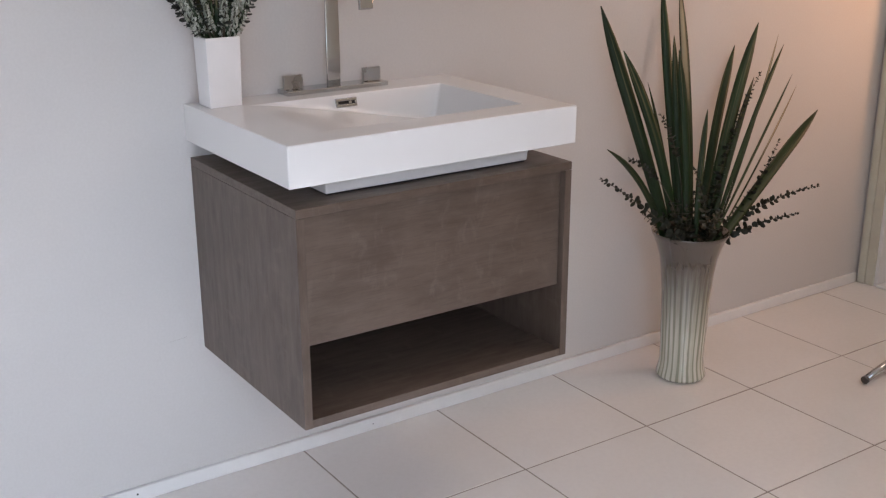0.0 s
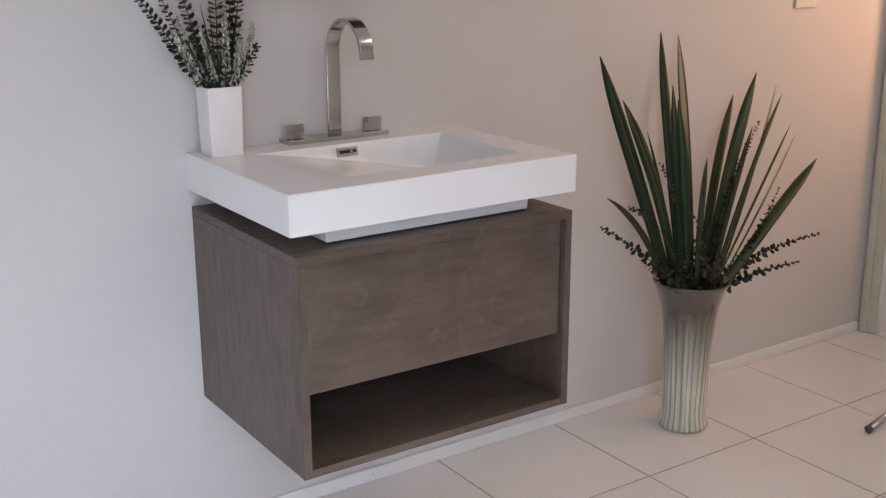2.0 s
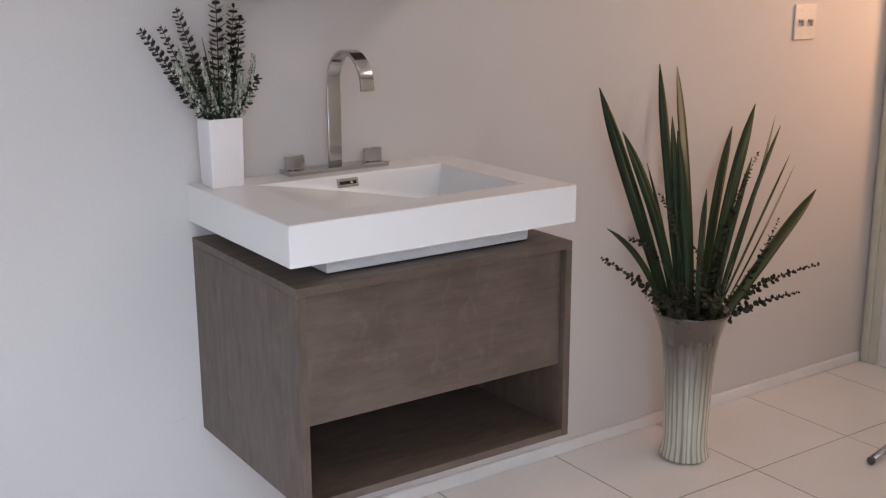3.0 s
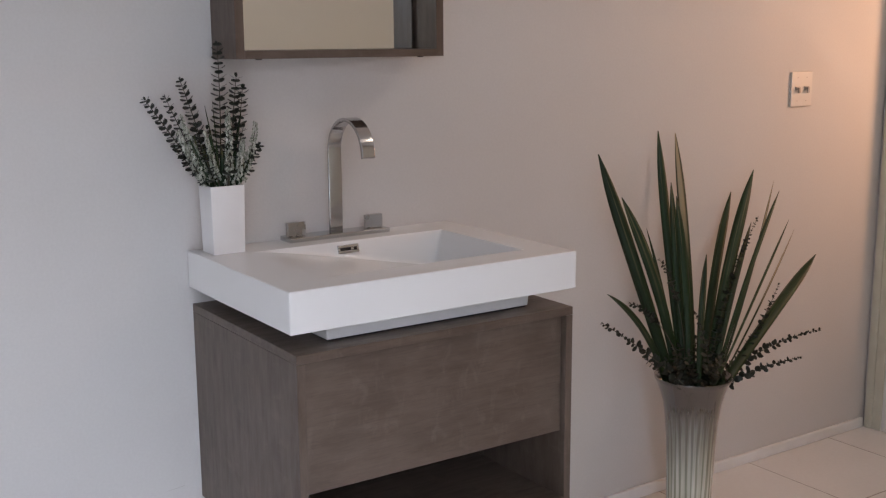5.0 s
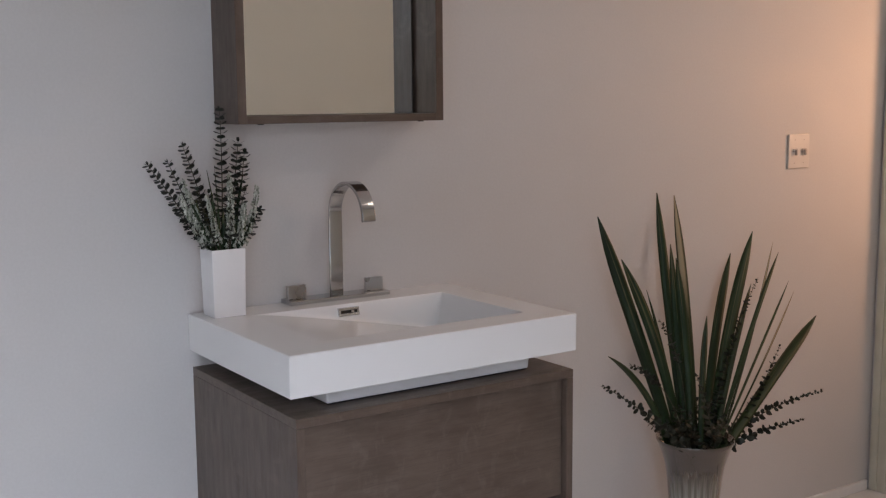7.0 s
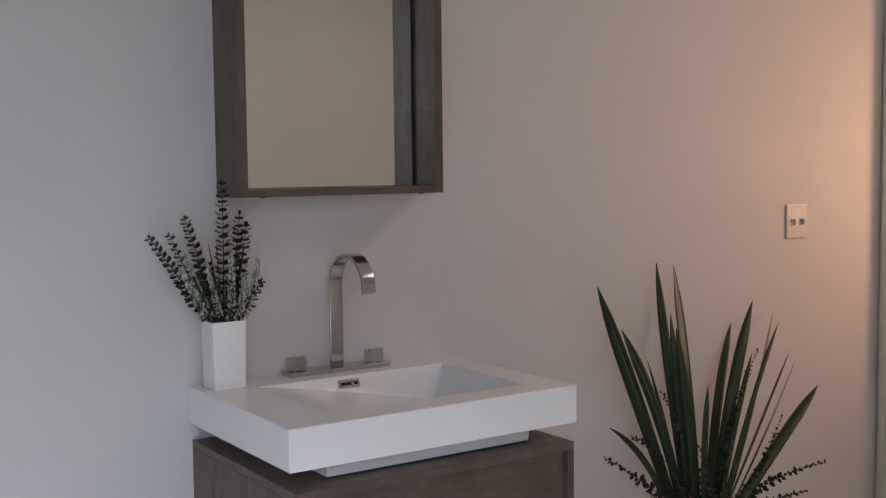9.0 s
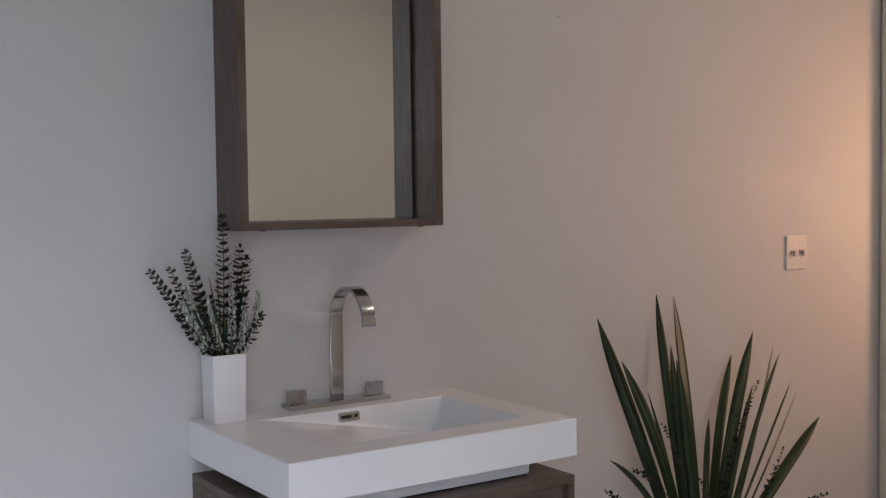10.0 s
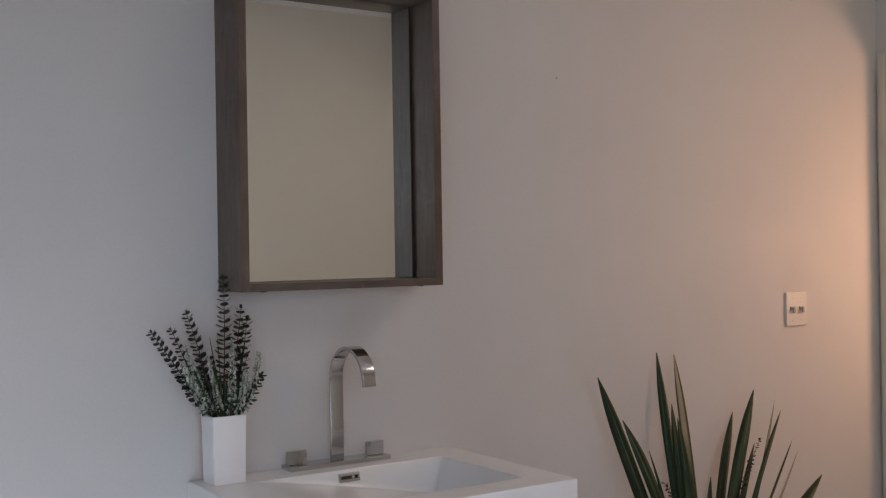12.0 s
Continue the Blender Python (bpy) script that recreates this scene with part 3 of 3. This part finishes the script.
# tall floor vase
VX, VY = 1.388, -0.225
PROFILE = [(0.060, 0.0), (0.070, 0.004), (0.0735, 0.011), (0.0705, 0.024), (0.0665, 0.042), (0.0648, 0.062), (0.0652, 0.10), (0.067, 0.15), (0.069, 0.21), (0.0715, 0.27), (0.077, 0.33), (0.0835, 0.375), (0.0945, 0.41), (0.105, 0.436), (0.110, 0.446), (0.1095, 0.450), (0.105, 0.448), (0.084, 0.405), (0.074, 0.36), (0.065, 0.25), (0.058, 0.05), (0.02, 0.03)]
vase = thing("floor_vase", (VX, VY, 0), "tall flared ceramic floor vase, brown glaze over green stripes", "vase")
part("body", turned(PROFILE[:16], (VX, VY, 0), wobble=0.0012), GLAZE, vase, smooth=True)
part("inner_wall", turned(PROFILE[15:], (VX, VY, 0), wobble=0.0012, base=False), GLAZE, vase, "brown glazed inside of the neck", smooth=True)

plant = thing("plant_arrangement", (VX, VY, 0.035), "tall dark green blade leaves with eucalyptus sprigs in the floor vase", "plant")


def rim(dx, dy=0.0, z=0.43):
    return (VX + dx, VY + dy, z)


def mouth(off, deep=0.0, z=0.40):
    """A place in the mouth of the vase: off across it, deep towards the wall."""
    return (VX + 0.68 * off + 0.73 * deep, VY - 0.73 * off + 0.68 * deep, z)


blade("blade_leaf", mouth(-0.052, 0.01), (1.112, -0.12, 1.075), 0.044, (0.004, 0, -0.004), plant)
blade("blade_leaf", mouth(-0.040, 0.03), (1.162, -0.16, 0.961), 0.036, (0.026, 0, 0.01), plant)
blade("blade_leaf", mouth(-0.035, 0.05), (1.314, -0.10, 0.855), 0.010, (0.010, 0, 0), plant)
blade("blade_leaf", mouth(-0.068, -0.01), (1.036, -0.25, 0.733), 0.022, (0.02, 0, 0.030), plant)
blade("blade_leaf", mouth(-0.024, 0.05), (1.427, -0.02, 1.114), 0.034, (-0.004, 0, 0), plant)
blade("blade_leaf", mouth(0.000, 0.055), (1.502, -0.015, 1.103), 0.032, (0.012, 0, 0), plant, BLADE_DRY)
blade("blade_leaf", mouth(-0.020, 0.02), (1.404, -0.10, 0.976), 0.028, (0.0, 0, 0), plant)
blade("blade_leaf", mouth(-0.008, 0.00), (1.386, -0.14, 0.943), 0.030, (0.012, 0, 0), plant)
blade("blade_leaf", mouth(0.016, -0.02), (1.450, -0.20, 0.781), 0.022, (-0.006, 0, 0), plant)
blade("blade_leaf", mouth(0.028, 0.04), (1.744, -0.02, 0.913), 0.034, (-0.016, 0, 0.01), plant)
blade("blade_leaf", mouth(0.042, 0.01), (1.771, -0.08, 0.984), 0.043, (-0.018, 0, 0.005), plant)
blade("blade_leaf", mouth(0.050, -0.01), (1.701, -0.14, 0.839), 0.022, (-0.010, 0, 0), plant)
blade("blade_leaf", mouth(0.055, 0.02), (1.844, -0.12, 0.919), 0.017, (-0.004, 0, 0.02), plant)
blade("blade_leaf", mouth(0.060, 0.02), (1.841, -0.10, 0.948), 0.010, (0.012, 0, -0.01), plant, BLADE_DRY)
blade("grass_stalk", mouth(0.055, 0.01), (1.921, -0.10, 0.821), 0.0095, (0.004, 0, 0.004), plant)
blade("grass_stalk", mouth(0.060, 0.0), (1.949, -0.10, 0.788), 0.007, (0.006, 0, -0.01), plant, BLADE_DRY)
blade("blade_leaf", mouth(0.068, -0.01), (1.995, -0.15, 0.711), 0.042, (-0.002, 0, 0.006), plant)
sprig(rim(-0.05, -0.04, 0.42), (0.975, -0.30, 0.676), (0.0, 0, 0.012), 22, 0.026, plant, 1, 0.05)
sprig(rim(0.06, -0.02, 0.42), (1.973, -0.20, 0.487), (-0.01, 0, 0.022), 32, 0.024, plant, 2, 0.05)
sprig(rim(0.06, -0.04, 0.41), (1.781, -0.28, 0.447), (0.0, 0, 0.012), 24, 0.023, plant, 3, 0.05)
sprig(rim(0.05, -0.03, 0.40), (1.766, -0.20, 0.655), (0.02, 0, -0.012), 30, 0.024, plant, 4, 0.05)
sprig(rim(0.0, 0.03, 0.45), (1.321, -0.15, 0.775), (0.02, 0, 0.03), 12, 0.026, plant, 5, 0.55)
sprig(rim(-0.04, 0.0, 0.45), (1.146, -0.22, 0.689), (0.02, 0, 0.03), 12, 0.026, plant, 6, 0.6)
sprig(rim(0.04, -0.02, 0.42), (1.716, -0.15, 0.855), (-0.03, 0, 0.01), 40, 0.023, plant, 7, 0.05)
sprig(rim(0.02, -0.05, 0.42), (1.306, -0.30, 0.655), (0.01, 0, 0.01), 14, 0.024, plant, 8)
rng = random.Random(21)
for i in range(22):
    a = rng.uniform(0, math.tau)
    r = rng.uniform(0.05, 0.135)
    top = (VX + r * math.cos(a), VY + r * math.sin(a) * 0.9, rng.uniform(0.45, 0.55))
    sprig(rim(0.035 * math.cos(a), 0.035 * math.sin(a), 0.39), top, (0, 0, 0.01), 9, 0.030, plant, 40 + i, 0.15)

# small square vase on the sink
SVX0, SVX1, SVY0, SVY1, SVZ, SVH = 0.0255, 0.0990, -0.0950, -0.0300, SZ1, 0.150
bm = bmesh.new()
quad = []
for grow, z, inset in ((0.0, 0.0, 0), (0.0025, SVH, 0), (0.0025, SVH, 0.005), (0.001, 0.02, 0.006)):
    x0, x1, y0, y1 = SVX0 - grow + inset, SVX1 + grow - inset, SVY0 - grow + inset, SVY1 + grow - inset
    quad.append([bm.verts.new((x, y, SVZ + z)) for x, y in ((x0, y0), (x1, y0), (x1, y1), (x0, y1))])
for a, b in zip(quad, quad[1:]):
    for k in range(4):
        bm.faces.new((a[k], a[(k + 1) % 4], b[(k + 1) % 4], b[k]))
bm.faces.new(quad[0][::-1])
bm.faces.new(quad[-1])
bmesh.ops.bevel(bm, geom=list(bm.edges), offset=0.0018, segments=2, profile=0.5, affect="EDGES")
tagged(linked("square_vase", bm, CERAMIC), "small glossy white square ceramic vase on the sink", "vase")

BX, BY, BZ = 0.0625, -0.0625, SZ1 + SVH
posy = thing("dried_flowers", (BX, BY, SZ1 + 0.021), "bunch of dark eucalyptus and pale flower spikes in the square vase", "plant")


def neck(dx, dy=0.0, dz=-0.03):
    return (BX + dx, BY + dy, BZ + dz)


sprig(neck(-0.018), (-0.103, -0.06, 1.277), (0.004, 0, 0.0), 26, 0.0235, posy, 101, 0.22, wild=0.3)
sprig(neck(-0.016, 0.01), (-0.057, -0.06, 1.281), (0.0, 0, 0.0), 18, 0.021, posy, 102, 0.3, wild=0.3)
sprig(neck(-0.008, 0.015), (-0.018, -0.05, 1.316), (0.006, 0, 0.0), 23, 0.025, posy, 103, 0.2, wild=0.3)
sprig(neck(0.0, 0.01), (0.068, -0.06, 1.393), (0.004, 0, 0.0), 25, 0.028, posy, 104, 0.2, wild=0.3)
sprig(neck(0.01, 0.01), (0.110, -0.06, 1.322), (0.002, 0, 0.0), 22, 0.027, posy, 105, 0.2, wild=0.3)
sprig(neck(0.015), (0.124, -0.06, 1.297), (0.004, 0, 0.0), 17, 0.026, posy, 106, 0.35, wild=0.3)
sprig(neck(0.018, -0.01), (0.159, -0.06, 1.165), (0.004, 0, 0.004), 10, 0.022, posy, 107, 0.35, wild=0.3)
sprig(neck(-0.018, -0.01), (-0.042, -0.07, 1.165), (0, 0, 0.004), 10, 0.025, posy, 108, 0.35)
sprig(neck(-0.016, -0.005), (-0.02, -0.065, 1.20), (0, 0, 0), 13, 0.026, posy, 111, 0.28)
sprig(neck(-0.01, -0.015), (0.0, -0.08, 1.21), (0, 0, 0), 13, 0.026, posy, 109, 0.25)
sprig(neck(0.008, -0.015), (0.095, -0.07, 1.22), (0, 0, 0), 13, 0.026, posy, 110, 0.25)
sprig(neck(0.004, 0.012), (0.04, -0.05, 1.20), (0, 0, 0), 12, 0.026, posy, 112, 0.25)
sprig(neck(0.012, 0.012), (0.125, -0.05, 1.20), (0, 0, 0), 12, 0.025, posy, 113, 0.28)
spike(neck(0.015, -0.01), (0.151, -0.06, 1.212), (0.010, 0, -0.008), posy, 201, 0.75, 0.0105)
spike(neck(0.005, -0.015), (0.081, -0.07, 1.240), (0.004, 0, 0), posy, 202, 0.8, 0.0105)
spike(neck(-0.002, -0.015), (0.025, -0.075, 1.195), (-0.002, 0, 0), posy, 203, 0.7, 0.007)
spike(neck(-0.012, -0.01), (-0.025, -0.07, 1.232), (-0.006, 0, 0), posy, 204, 0.85, 0.010)
spike(neck(-0.016, -0.012), (-0.035, -0.07, 1.205), (-0.006, 0, -0.004), posy, 205, 0.75, 0.009)
spike(neck(0.012, -0.012), (0.112, -0.075, 1.175), (0.006, 0, 0), posy, 206, 0.75, 0.010)
for i, (dx, tx, tz) in enumerate(((-0.016, -0.01, 1.18), (-0.004, 0.045, 1.26), (0.004, 0.03, 1.25), (0.012, 0.115, 1.24), (0.016, 0.10, 1.15), (-0.012, 0.0, 1.16), (0.0, 0.06, 1.17), (0.008, 0.085, 1.16))):
    blade("grass_blade", neck(dx, -0.014 + 0.004 * i), (tx, -0.08 + 0.005 * i, tz), 0.008 if i not in (1, 2) else 0.0025, (0, 0, 0.0), posy)

rng = random.Random(33)
for i in range(11):
    lean_ = -0.075 + 0.15 * i / 10
    blade("grass_blade", neck(lean_ * 0.22, rng.uniform(-0.02, 0.01)), (BX + lean_ * rng.uniform(0.75, 1.05), BY - 0.012, BZ + rng.uniform(0.055, 0.115)), rng.uniform(0.007, 0.013), (lean_ * 0.1, 0, 0), posy)

# ---- chrome chair foot at the edge of the view ----
foot_leg = thing("chair_base", (1.80, -0.575, 0), "polished chrome tubular chair leg resting on the tiles", "chair")
part("leg", tube(bmesh.new(), [(1.788, -0.575, 0.0150), (1.9, -0.572, 0.040), (2.05, -0.568, 0.075), (2.2, -0.565, 0.110)], 0.0115, 18), CHROME, foot_leg, smooth=True)
part("end_cap", tube(bmesh.new(), [(1.779, -0.5752, 0.0134), (1.788, -0.575, 0.0150)], 0.0117, 18), RUBBER, foot_leg, "dark grey rubber end cap")

# ---- floor tiles, last ----
structure("floor", boxed(ROOM_L - T, HALL + T, ROOM_B - T, T, -0.1, -0.0012), GROUT, "square cream glazed floor tiles with dark grout", "floor")
floor = bpy.data.objects["floor"]
STEP, GAP, TX, TY = 0.413, 0.0042, 1.489, -0.407
half = (STEP - GAP) / 2
bm = boxed(-half, half, -half, half, -0.008, 0.0, bevel=0.0022, segments=2)
slab = bpy.data.meshes.new("tile")
bm.to_mesh(slab)
bm.free()
slab.materials.append(TILE)
rng = random.Random(5)
for i in range(-12, 3):
    for j in range(-7, 1):
        ob = new("tile", slab)
        ob.parent = floor
        ob.location = (TX + STEP * (i + 0.5), TY + STEP * (j + 0.5), rng.uniform(-0.0003, 0.0003))
        ob.rotation_euler = (rng.uniform(-0.0012, 0.0012), rng.uniform(-0.0012, 0.0012), 0)
